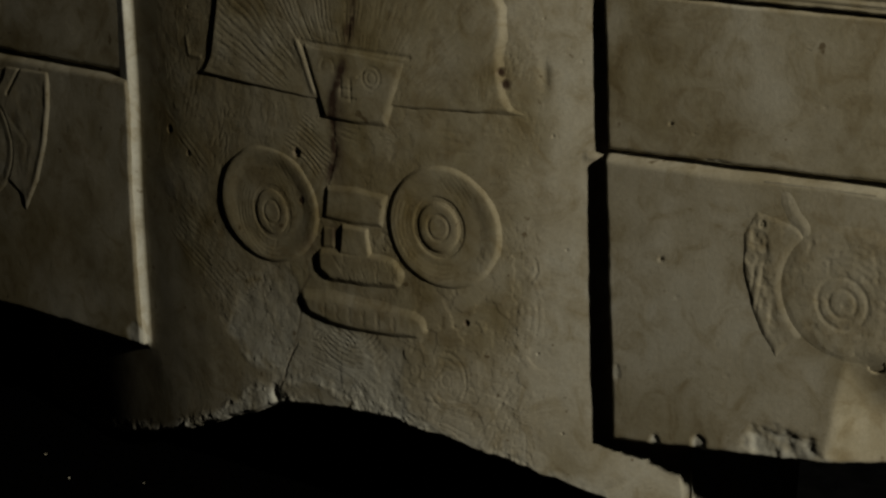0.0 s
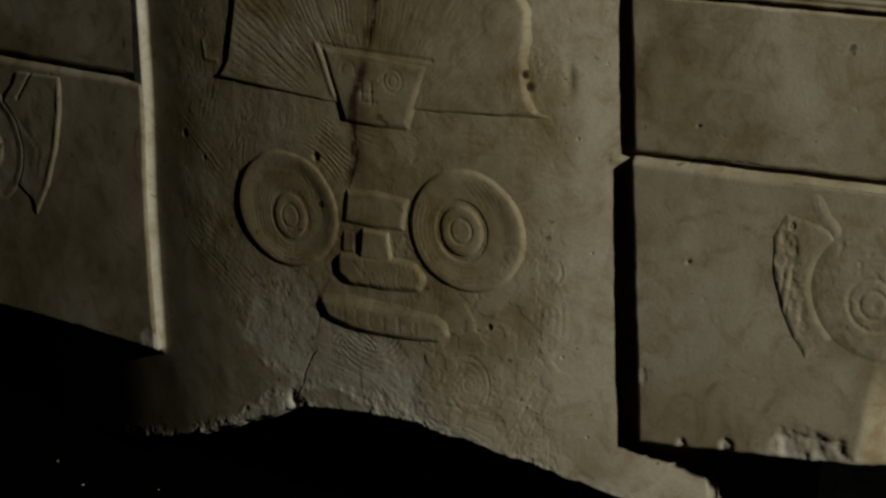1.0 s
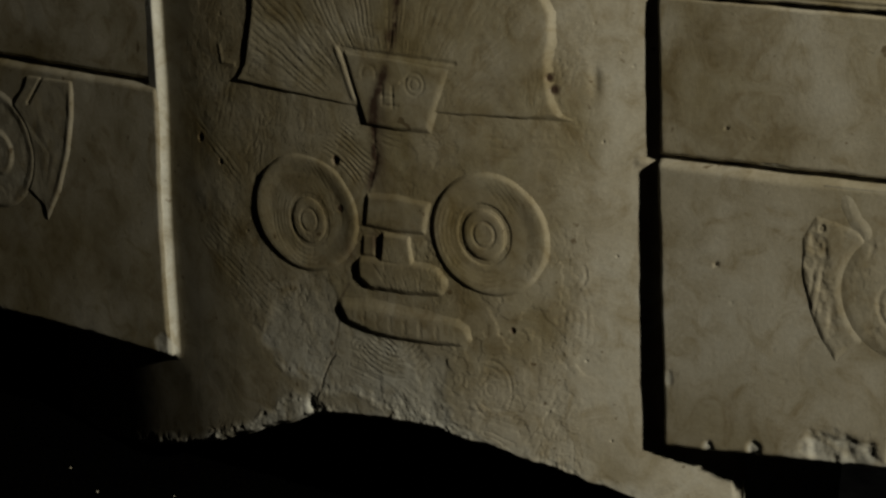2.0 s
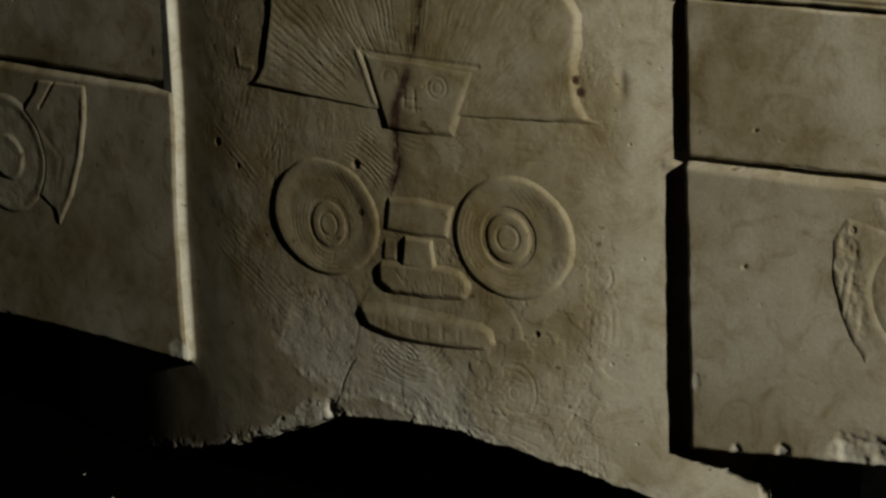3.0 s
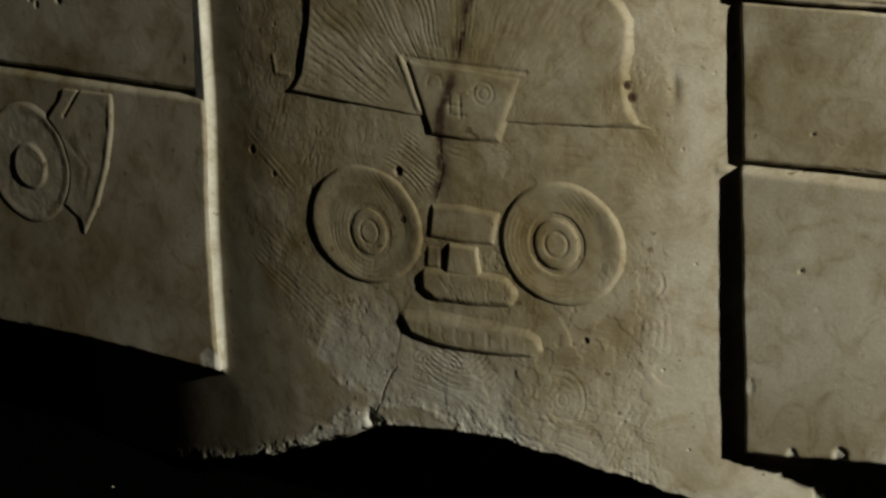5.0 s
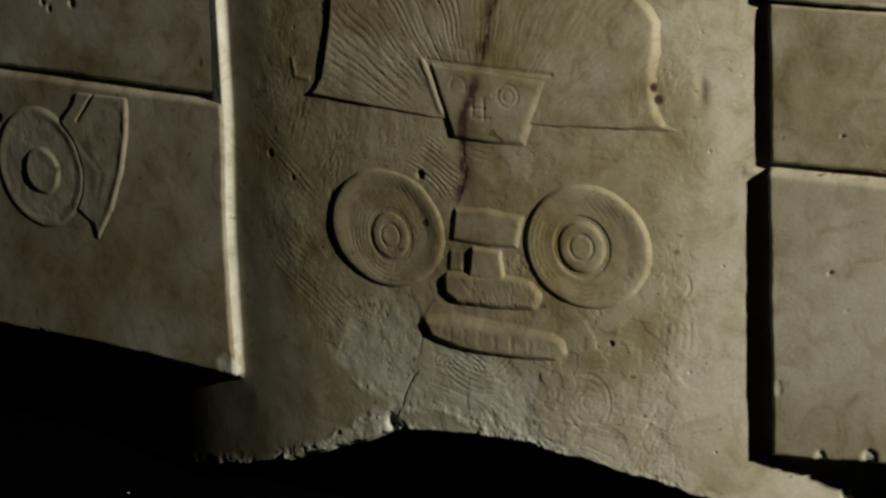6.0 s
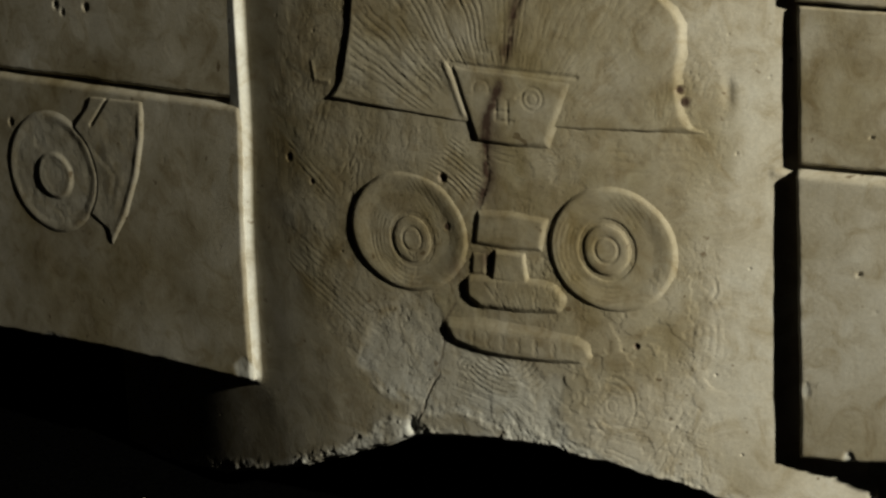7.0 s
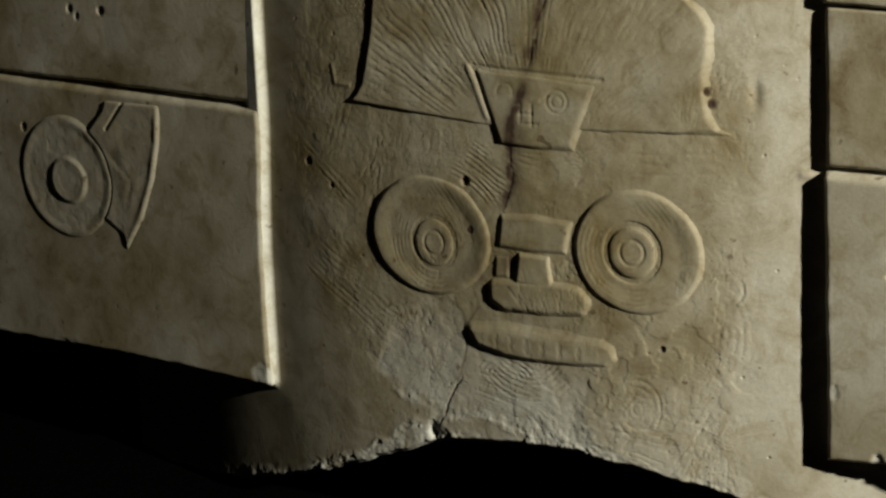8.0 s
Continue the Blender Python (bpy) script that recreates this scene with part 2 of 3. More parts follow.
def left_foot(z):
    """Where the side of the left facing stones meets the slab."""
    return 0.0255 + 0.0080 * step(0.93, 1.12, z)


def slab_height(x, z):
    h = (0.0009 * fbm(x, z, 0.09, 3, 2) + 0.00016 * fbm(x, z, 0.02, 3, 8)) * (0.12 + 0.88 * step(-0.02, 0.12, x))
    carved = step(0.28, 0.22, np.abs(x - 0.32)) * step(0.74, 0.80, z) * (1 - 0.85 * step(0.012, -0.012, polygon_distance(x, z, SMOOTH)))
    h = h + carved * (0.00016 * fbm(x, z, 0.011, 4, 12) + (0.4 + 0.6 * step(0.10, 0.20, x)) * (0.00042 * tooling(x, z, 71) + 0.0003 * tooling(x * 1.7 + 3, z * 1.7, 171)))
    d = bare_patch(x, z)
    inside = step(0.006, -0.004, d)
    low = step(0.86, 0.80, z)
    h = h - inside * (0.0006 - 0.0005 * fbm(x, z, 0.020, 5, 15)) + low * 0.0004 * groove(d, 0.003) + inside * low * 0.0007 * np.abs(fbm(x, z, 0.010, 3, 94))
    h = h + groove(d + 0.004, 0.007) * low * 0.0013 * np.clip(fbm(x, z, 0.0075, 3, 95) + 0.1, 0, 1)
    edge = z - low_edge(x)
    near = step(0.022, 0.0, edge)
    h = h + near * (0.0006 + 0.0018 * step(-0.1, 0.5, fbm(x, z, 0.05, 2, 19))) * (0.55 + 0.45 * step(0.08, 0.16, x)) * fbm(x, z, 0.012, 5, 16) - 0.006 * step(0.007, 0.0, edge) ** 2
    crumbly = step(0.016, 0.004, edge + 0.010 * fbm(x, z, 0.03, 3, 91)) * step(-0.25, 0.15, fbm(x, z, 0.045, 3, 92))
    h = h + crumbly * 0.0019 * fbm(x, z, 0.0075, 2, 93)
    s = arcs(x, z, 0.352, 0.905, 0.030, 0.066, 225, 330, 0.0052, 40) * 0.6
    s = s + arcs(x, z, 0.468, 0.851, 0.004, 0.026, 0, 360, 0.0056, 44, 1.3) * 0.8
    s = s + arcs(x, z, 0.330, 0.860, 0.010, 0.034, 20, 160, 0.0058, 47, 0.7) * 0.6
    s = s + strokes(x, z, 0.150, 0.925, 0.075, 0.028, -32, 0.0066, 50) * 0.32
    s = s + strokes(x, z, 0.128, 1.042, 0.052, 0.010, -38, 0.0064, 53) * 0.5
    s = s + strokes(x, z, 0.140, 1.098, 0.030, 0.014, 70, 0.0085, 54) * 0.22
    s = s + strokes(x, z, 0.315, 1.068, 0.030, 0.022, -28, 0.0048, 56) * 0.8
    s = s + arcs(x, z, 0.255, 0.985, 0.074, 0.090, 15, 75, 0.0050, 58)
    s = s + arcs(x, z, 0.552, 0.973, 0.004, 0.018, -60, 150, 0.0070, 60) * 1.0
    s = s + arcs(x, z, 0.515, 0.930, 0.020, 0.062, -20, 50, 0.0074, 62) * 0.4
    s = s + strokes(x, z, 0.500, 1.085, 0.040, 0.014, 4, 0.0090, 64) * 0.5
    s = s + strokes(x, z, 0.330, 0.882, 0.035, 0.006, -14, 0.0050, 66) * 0.5
    flake = step(0.02, 0.09, fbm(x, z, 0.040, 5, 88)) - 0.7 * step(0.0, 0.07, fbm(x, z, 0.028, 5, 89))
    h = h + 0.00024 * flake * step(0.34, 0.42, x) * step(0.60, 0.54, x) * step(1.04, 0.98, z) + 0.00014 * flake * carved
    h = h + 0.00062 * s
    for path, width, depth in ((CRACK, 0.0016, 0.0005), (LOW_CRACK, 0.0011, 0.0008), (SIDE_CRACK, 0.0010, 0.0002)):
        h = h - step(-0.5, 0.2, fbm(x, z, 0.03, 2, 73)) * depth * groove(line_distance(x + 0.003 * fbm(x, z, 0.012, 3, 70), z, path), width)
    h = h - 0.006 * groove(np.hypot((x - 0.243) / 0.6, z - 0.790), 0.009)
    off = x - left_foot(z)
    h = h + 0.0100 * np.clip(1 - off / 0.0088, 0, 1) ** 2 * step(-0.030, -0.015, off) * step(0.795, 0.812, z)
    h = h + 0.0010 * groove(line_distance(x, z, [(0.630, 1.079), (0.615, 1.082)]), 0.004)
    h = h - pit(x, z, 0.095, 1.056, 0.0042, 0.004) - pit(x, z, 0.126, 1.034, 0.003, 0.002) - pit(x, z, 0.491, 0.912, 0.003, 0.0025)
    h = h - pit(x, z, 0.289, 1.0535, 0.0046, 0.005) + 0.0006 * groove(line_distance(x, z, [(0.134, 1.156), (0.137, 1.139), (0.156, 1.138)]), 0.0022)
    h = h - 0.0015 * groove(np.hypot((x - 0.573) / 0.35, z - 1.150), 0.014)
    rng = random.Random(5)
    for _ in range(30):
        cx, cz, r = rng.uniform(-0.05, 0.62), rng.uniform(0.72, 1.23), rng.uniform(0.0008, 0.0015)
        h = h - pit(x, z, cx, cz, r, r * 0.8)
    return h


def middle_slab():
    xs = np.concatenate([np.linspace(-0.24, -0.10, 30), np.arange(-0.0985, 0.66, 0.00115), np.arange(0.66, 0.70, 0.002), np.linspace(0.71, 1.15, 30)])
    vs = np.concatenate([np.linspace(0, 1, 500) ** 1.05 * 0.72, np.linspace(0.76, 1, 12)])
    X, V = np.meshgrid(xs, vs)
    low = low_edge(X)
    Z = low + V * (1.46 - low)
    grey = step(0.007, -0.006, bare_patch(X, Z)) * np.clip(0.62 + 0.5 * fbm(X, Z, 0.05, 3, 17), 0, 1) * (0.36 + 0.64 * step(0.92, 0.83, Z))
    # Paler along the left stones' foot, painting in the bright lamp-lit strip.
    grey = np.maximum(grey, groove(np.maximum(X - left_foot(Z) - 0.003, 0), 0.004) * step(0.79, 0.81, Z))
    chips = step(0.016, 0.004, Z - low + 0.012 * fbm(X, Z, 0.02, 3, 18)) * 0.7
    Y = face_y(np.minimum(X, 0.70)) - slab_height(X, Z)
    below = ((X - 0.641) * 0.019 - (Z - 0.778) * 0.028) / 0.0338
    Y = Y + 0.28 * np.clip(below, 0, 1) * step(0.60, 0.63, X)
    root = new("carved_slab")
    surface("slab_body", X, Y, Z, wear_and_light_of(X, Z, np.clip(grey + chips, 0, 1), stain_and_pit_shade(X, Z)), STONE, root, back=lambda x, z: 0.26 + 0 * x)
    tagged(root, "weathered beige limestone slab carved with a goggle-eyed face", "carved stone")
    return root


slab = middle_slab()


# ---- the forms of the face ----
def eye_height(cx, cz, rx, rz, pupil, rings, seed, lift):
    def height(x, z):
        d = disc_distance(x, z, cx, cz, rx, rz) + 0.0012 * fbm(x, z, 0.03, 2, seed)
        px, pz = pupil
        r = np.hypot(x - px, (z - pz) * 0.96)
        h = rise(d, lift, 0.0032) - 0.0016 * step(-0.006, -0.024, d)
        ok = step(-0.002, -0.008, d)
        for radius, width, depth in rings:
            h = h - ok * depth * groove(r - radius - 0.0006 * fbm(x, z, 0.012, 2, seed + 1), width)
        h = h + ok * 0.00026 * arcs(x, z, px, pz, 0.031, 0.052, 150, 300, 0.0046, seed + 5)
        h = h + ok * 0.00014 * strokes(x, z, cx + 0.012, cz + 0.045, 0.030, 0.016, -50, 0.0050, seed + 9)
        return h + ok * (0.00010 * fbm(x, z, 0.008, 3, seed + 2) + 0.00034 * tooling(x * 1.3, z * 1.3, seed + 3)) - pit(x, z, 0.293, 1.006, 0.0032, 0.004) - pit(x, z, 0.289, 1.053, 0.0045, 0.006)
    return height


def carved_eye(box_, shape, pupil, seed, label, lift):
    body = relief("eye", box_, shape, slab, label, dark=stain_and_pit_shade)
    px, pz = pupil

    def iris(x, z):
        r = np.hypot(x - px, (z - pz) * 0.96) + 0.0007 * fbm(x, z, 0.014, 2, seed)
        boss = lift * np.sin(np.clip((0.0225 - r) / 0.005, 0, 1) * math.pi / 2) - 0.9 * lift * groove(r - 0.0115, 0.0016) - 0.0002 * step(0.010, 0.004, r)
        return np.where(r < 0.0225, shape(x, z) + boss + 0.0001, -0.003)

    relief("iris", (px - 0.027, px + 0.027, pz - 0.027, pz + 0.027), iris, body, "raised double ring", 0.0008, dark=stain_and_pit_shade)
    return body


carved_eye((0.16, 0.33, 0.92, 1.07), eye_height(0.246, 0.996, 0.0705, 0.0600, (0.251, 0.989), [(0.0250, 0.0017, 0.0007)], 80, 0.0025), (0.251, 0.989), 83, "round goggle eye with concentric rings", 0.0006)
carved_eye((0.385, 0.545, 0.93, 1.075), eye_height(0.4675, 1.001, 0.0625, 0.0590, (0.4625, 1.001), [(0.0258, 0.0021, 0.0019)], 90, 0.0030), (0.4625, 1.001), 93, "round goggle eye with deep concentric rings", 0.0008)


def bridge_height(x, z):
    d = polygon_distance(x, z, [(0.327, 1.026), (0.365, 1.028), (0.404, 1.025), (0.398, 0.992), (0.360, 0.990), (0.322, 0.992)])
    return rise(d + 0.0006 * fbm(x, z, 0.02, 2, 3), 0.0028, 0.0038) + 0.00012 * fbm(x, z, 0.012, 3, 6)


def nose_height(x, z):
    base = polygon_distance(x, z, [(0.320, 0.953), (0.345, 0.956), (0.375, 0.958), (0.406, 0.957), (0.414, 0.949), (0.410, 0.942), (0.372, 0.9385), (0.330, 0.9375), (0.320, 0.943)]) - 0.008 + 0.0008 * fbm(x, z, 0.02, 2, 13)
    stem = polygon_distance(x, z, [(0.346, 0.990), (0.380, 0.990), (0.384, 0.958), (0.341, 0.958)])
    wing = polygon_distance(x, z, [(0.320, 0.985), (0.337, 0.986), (0.337, 0.962), (0.318, 0.962)])
    h = np.maximum(rise(base, 0.0038, 0.0044), rise(stem, 0.0036, 0.0028))
    h = np.maximum(h, rise(wing, 0.0018, 0.0030))
    return h - 0.0018 * groove(line_distance(x, z, [(0.3405, 0.990), (0.3405, 0.968)]), 0.0018) * (h > 0) + 0.00018 * fbm(x, z, 0.011, 3, 7) + (h > 0.002) * 0.0005 * tooling(x, z, 75)


def mouth_height(x, z):
    d = polygon_distance(x, z, [(0.294, 0.906), (0.321, 0.910), (0.380, 0.910), (0.430, 0.9105), (0.439, 0.906), (0.440, 0.899), (0.434, 0.895), (0.400, 0.8925), (0.364, 0.891), (0.330, 0.892), (0.302, 0.898)]) - 0.0075 + 0.0006 * fbm(x, z, 0.02, 2, 17)
    h = rise(d, 0.0036, 0.0034 + 0.0052 * step(0.896, 0.914, z))
    inner = (h > 0.002)
    upper = 0.9100 + 0.0008 * np.sin(x * 60)
    h = h - inner * 0.0002 * step(upper + 0.001, upper - 0.001, z)
    return h + 0.00012 * fbm(x, z, 0.010, 3, 11)


relief("nose_bridge", (0.31, 0.415, 0.98, 1.04), bridge_height, slab, "raised block above the nose", dark=stain_and_pit_shade)
relief("nose", (0.30, 0.435, 0.92, 1.00), nose_height, slab, "T-shaped raised nose", dark=stain_and_pit_shade)
mouth = relief("mouth", (0.275, 0.458, 0.875, 0.928), mouth_height, slab, "long raised mouth with cut teeth", dark=stain_and_pit_shade)
def tooth_height(cx, half):
    def height(x, z):
        d = np.maximum(np.abs(x - cx - 0.0006 * np.sin(z * 700 + cx * 90)) - half, np.abs(z - 0.8985) - 0.0085)
        return np.where(d < 0.0018, mouth_height(x, z) + 0.00016 * (1 + 1.5 * fbm(x, z, 0.02, 2, 77)) * np.sin(np.clip(-d / 0.0025, 0, 1) * math.pi / 2) - 0.25 * np.clip(d, 0, 1), -0.003)
    return height


for cx, half in ((0.312, 0.0075), (0.3285, 0.0070), (0.345, 0.0072), (0.362, 0.0075), (0.380, 0.0082), (0.399, 0.0085), (0.420, 0.0100)):
    relief("tooth", (cx - half - 0.002, cx + half + 0.002, 0.888, 0.909), tooth_height(cx, half), mouth, "", 0.0008, dark=stain_and_pit_shade)
CROWN = [(0.190, 1.30), (0.190, 1.26), (0.188, 1.221), (0.183, 1.189), (0.176, 1.157), (0.171, 1.141), (0.163, 1.130), (0.154, 1.122), (0.24, 1.115), (0.319, 1.109), (0.417, 1.110), (0.505, 1.112), (0.557, 1.113), (0.543, 1.119), (0.536, 1.130), (0.532, 1.150), (0.532, 1.166),
         (0.535, 1.184), (0.5355, 1.208), (0.528, 1.222), (0.512, 1.234), (0.495, 1.25), (0.49, 1.30)]


def crown_height(x, z):
    d = polygon_distance(x, z, CROWN) + 0.0010 * fbm(x, z, 0.03, 2, 18)
    soft = 0.0018 + 0.0030 * step(0.50, 0.53, x)
    lift = 0.0016 + 0.0012 * step(0.24, 0.17, x) * step(1.12, 1.16, z) + 0.0018 * step(0.46, 0.53, x) + 0.0010 * step(0.33, 0.27, x) * step(1.14, 1.12, z)
    h = rise(d, lift, soft)
    dx, dz = x - 0.362, z - 1.070
    r, a = np.hypot(dx, dz), np.arctan2(dz, dx)
    a = a + 0.035 * fbm(x, z, 0.05, 2, 24) + 0.25 * np.abs(dx) * np.sign(dx) * (r - 0.1)
    a = a + 0.008 * fbm(x, z, 0.02, 2, 25)
    thin = lambda phase: (0.5 + 0.5 * np.cos(phase)) ** 3
    cuts = 0.8 * thin(a * 84) * step(-0.15, 0.30, fbm(a * 0.4, r, 0.024, 3, 27))
    cuts = cuts + 0.9 * thin(a * 158 + 2 + 3 * fbm(x, z, 0.06, 2, 35)) * step(-0.25, 0.25, fbm(a * 0.3 + 3, r, 0.024, 3, 29))
    cuts = cuts * step(0.088, 0.105, r) * step(0.30, 0.22, r) * (0.40 + 0.60 * step(0.41, 0.34, x))
    feather = 0.4 * fbm(a * 0.5, r, 0.02, 2, 37) * step(0.085, 0.11, r) - cuts
    ok = step(-0.003, -0.009, d)
    h = h + ok * 0.00040 * feather + ok * (0.00010 * fbm(x, z, 0.010, 3, 26) + 0.0003 * tooling(x * 1.3, z * 1.3, 78))
    h = h + 0.0008 * ok * groove(line_distance(x, z, [(0.296, 1.164), (0.317, 1.114)]), 0.0030) - 0.0009 * ok * groove(line_distance(x, z, [(0.302, 1.164), (0.326, 1.106)]), 0.0018)
    band = line_distance(x, z, [(0.302, 1.1645), (0.434, 1.1575)])
    h = h - ok * 0.0009 * groove(band, 0.0020)
    h = h - 0.0004 * groove(line_distance(x, z, CRACK), 0.0015) * ok * step(-0.4, 0.2, fbm(x, z, 0.02, 2, 79))
    return h - pit(x, z, 0.531, 1.151, 0.0038, 0.006) - pit(x, z, 0.5355, 1.1405, 0.0042, 0.006)


headdress = relief("headdress", (0.13, 0.57, 1.10, 1.26), crown_height, slab, "feathered headdress with fine scratched plumes", dark=stain_and_pit_shade)


def plaque_height(x, z):
    d = polygon_distance(x, z, [(0.303, 1.163), (0.365, 1.160), (0.434, 1.156), (0.406, 1.091), (0.368, 1.090), (0.329, 1.092)])
    h = rise(d, 0.0029 - 0.0006 * step(1.125, 1.155, z), 0.0032 + 0.0030 * step(0.37, 0.42, x))
    ok = step(-0.004, -0.008, d)
    ring = np.hypot(x - 0.390, z - 1.136)
    h = h - ok * 0.0004 * (groove(ring - 0.0105, 0.0013) + groove(ring - 0.0055, 0.0013))
    h = h - ok * 0.0003 * groove(np.hypot(x - 0.336, z - 1.142) - 0.0085, 0.0013) * step(1.136, 1.141, z + 0 * x)
    for ax, az, bx, bz in ((0.352, 1.132, 0.352, 1.114), (0.352, 1.123, 0.364, 1.123), (0.364, 1.132, 0.364, 1.112), (0.355, 1.114, 0.370, 1.114), (0.374, 1.136, 0.380, 1.140)):
        h = h - ok * 0.0005 * groove(line_distance(x, z, [(ax, az), (bx, bz)]), 0.0015)
    return h + ok * 0.00012 * fbm(x, z, 0.01, 3, 28)


relief("plaque", (0.285, 0.445, 1.08, 1.175), plaque_height, headdress, "small trapezoid plaque with an incised eye", dark=stain_and_pit_shade, brown=0.85)


# ---- the flat facing stones on both sides ----
def facing_stone(x_range, z_range, depth, label, seed, pits=(), chips=(), dense=0.0021, top_round=0.0045, set_back=0.0, turned=None, patina=0.50):
    """A thick flat stone with worn edges; x_range and z_range give its sides as functions."""
    left, right = x_range
    bottom, top = z_range
    us = np.linspace(0, 1, int(0.52 / dense))
    X0 = np.linspace(left(1.0), right(1.0), len(us))
    V = np.linspace(0, 1, int(0.30 / dense))[:, None]
    Xg = np.repeat(X0[None, :], len(V), 0)
    Z = bottom(Xg) + V * (top(Xg) - bottom(Xg))
    U = us[None, :]
    X = left(Z) + U * (right(Z) - left(Z))
    wob = lambda a, k: 0.0008 * value_noise(a, 0 * a, 0.04, seed + k) + 0.0005 * value_noise(a, 0 * a, 0.009, seed + k + 4)
    X = X + wob(Z, 1) * (1 - U) + wob(Z, 2) * U
    Z = Z + wob(X, 3) * (1 - V) * 0.9 + wob(X, 5) * V * 0.5
    edge = np.minimum(np.minimum(X - X[:, :1], X[:, -1:] - X), np.minimum(Z - Z[:1], Z[-1:] - Z))
    r = 0.0042 + 0.002 * fbm(X, Z, 0.03, 2, seed)
    t = np.clip(1 - edge / r, 0, 1)
    Y = set_back + 0.75 * r * (1 - np.sqrt(np.clip(1 - t * t, 0, 1)))
    t = np.clip(1 - (Z[-1:] - Z) / (top_round * (1 + 0.3 * fbm(X, 0 * Z, 0.05, 3, seed + 7))), 0, 1)
    Y = Y + 0.85 * top_round * t ** 1.7
    Y = Y - 0.0007 * fbm(X, Z, 0.11, 3, seed + 9) - 0.00006 * fbm(X, Z, 0.012, 3, seed + 12)
    if turned:
        Y = Y + turned(X, Z)
    grey = 0 * X
    for cx, cz, rx, rz, deep in chips:
        d = np.hypot((X - cx) / rx, (Z - cz) / rz) + 0.7 * fbm(X, Z, 0.022, 5, seed + 20)
        on = step(1.20, 0.70, d)
        Y = Y + on * 0.26 * deep * (1 + 0.9 * fbm(X, Z, 0.012, 5, seed + 22))
        grey = np.maximum(grey, on)
    for cx, cz, rr in pits:
        Y = Y + pit(X, Z, cx, cz, rr, rr * 1.1)
    rng = random.Random(seed)
    for _ in range(26):
        cx, cz, rr = rng.uniform(X.min(), X.max()), rng.uniform(Z.min(), Z.max()), rng.uniform(0.0008, 0.0015)
        Y = Y + pit(X, Z, cx, cz, rr, rr * 0.5)
    brown = np.clip(patina + 0.95 * fbm(X, Z, 0.10, 5, seed + 30), 0, 1)
    ob = surface("facing_stone", X, Y, Z, wear_and_light_of(X, Z, grey, 0.0, brown), STONE, back=depth)
    return tagged(ob, label, "stone block", "facing stones beside the carved slab")


def const(v):
    return lambda a: v + 0 * a


left_edge = lambda z: 0.0125 + 0.009 * step(0.93, 1.12, z)
right_edge = lambda z: 0.6355 - (z - 1.088) * 0.034
seam = lambda x: 1.1045 - 0.036 * (x - 0.02)
left_depth = lambda x, z: np.where(x > -0.2, face_y(x) + 0.03, 0.2)
right_depth = lambda x, z: np.where(x < 0.68, face_y(np.minimum(x, 0.68)) + 0.004, 0.2)
low_left = facing_stone((const(-0.52), left_edge), (lambda x: 0.801 - 0.006 * step(-0.2, -0.4, x), lambda x: seam(x) - 0.0012), left_depth,
                        "flat beige limestone block carved with a round eye", 101, [(-0.332, 1.058, 0.004)], [(0.006, 0.808, 0.012, 0.016, 0.0025), (-0.29, 0.797, 0.02, 0.006, 0.004), (-0.12, 0.799, 0.03, 0.005, 0.003)], top_round=0.0075)
high_left = facing_stone((const(-0.52), left_edge), (lambda x: seam(x) + 0.0030, const(1.44)), left_depth,
                         "plain beige limestone block above a narrow joint", 131, [(-0.195, 1.197, 0.004), (-0.242, 1.198, 0.004), (-0.232, 1.190, 0.003)], [(0.022, 1.225, 0.006, 0.02, 0.003)], set_back=0.0034)
for stone in (low_left, high_left):
    stone.location, stone.rotation_euler, stone.scale[0] = (0.0190, -0.0117, 0.0022), (0, radians(-0.4), radians(-3.8)), 1.06


def jaw_turn(x, z):
    """The lower corner of the stone, which turns away behind a slanting ridge."""
    ridge = 0.861 + 0.16 * (z - 0.93) + 0.004 * fbm(x, z, 0.05, 3, 320)
    off = 0.06 * np.tanh(np.clip(x - ridge, 0, 1) / 0.06)
    return 0.62 * off * off / (off + 0.008) * step(0.968 - 0.3 * off, 0.905 - 0.3 * off, z)


def ledge_lines(x, z):
    """Two shallow mouldings along the foot of the uppermost stone."""
    up = z - (1.2256 - 0.035 * (x - 0.74))
    return 0.0022 * (groove(up - 0.0042, 0.0013) + groove(up - 0.0095, 0.0016)) * step(0.70, 0.76, x)


low_right = facing_stone((right_edge, const(1.15)), (lambda x: 0.829 + 0.115 * (x - 0.648), const(1.0875)), right_depth,
                         "flat pale limestone block with chipped lower edge and carved eye", 161, [(0.891, 0.945, 0.006), (0.694, 1.003, 0.0020)],
                         [(0.808, 0.857, 0.034, 0.021, 0.008), (0.691, 0.837, 0.006, 0.007, 0.005), (0.733, 0.842, 0.007, 0.009, 0.006), (0.862, 0.850, 0.02, 0.008, 0.005), (0.650, 0.893, 0.004, 0.007, 0.003)], top_round=0.0075, turned=jaw_turn, patina=0.20)
high_right = facing_stone((right_edge, const(1.15)), (const(1.0915), lambda x: 1.224 - 0.035 * (x - 0.74)), right_depth,
                          "plain pale limestone block with brown stains", 191, [(0.700, 1.120, 0.0015)], [(0.745, 1.092, 0.014, 0.003, 0.003)], top_round=0.004, set_back=0.0034, patina=0.70)
top_right = facing_stone((right_edge, const(1.15)), (lambda x: 1.2256 - 0.035 * (x - 0.74), const(1.44)), right_depth,
                         "plain pale limestone block of the uppermost course", 221, set_back=0.001, turned=ledge_lines)


# ---- carvings on the facing stones ----
flat = lambda x, z: 0 * x


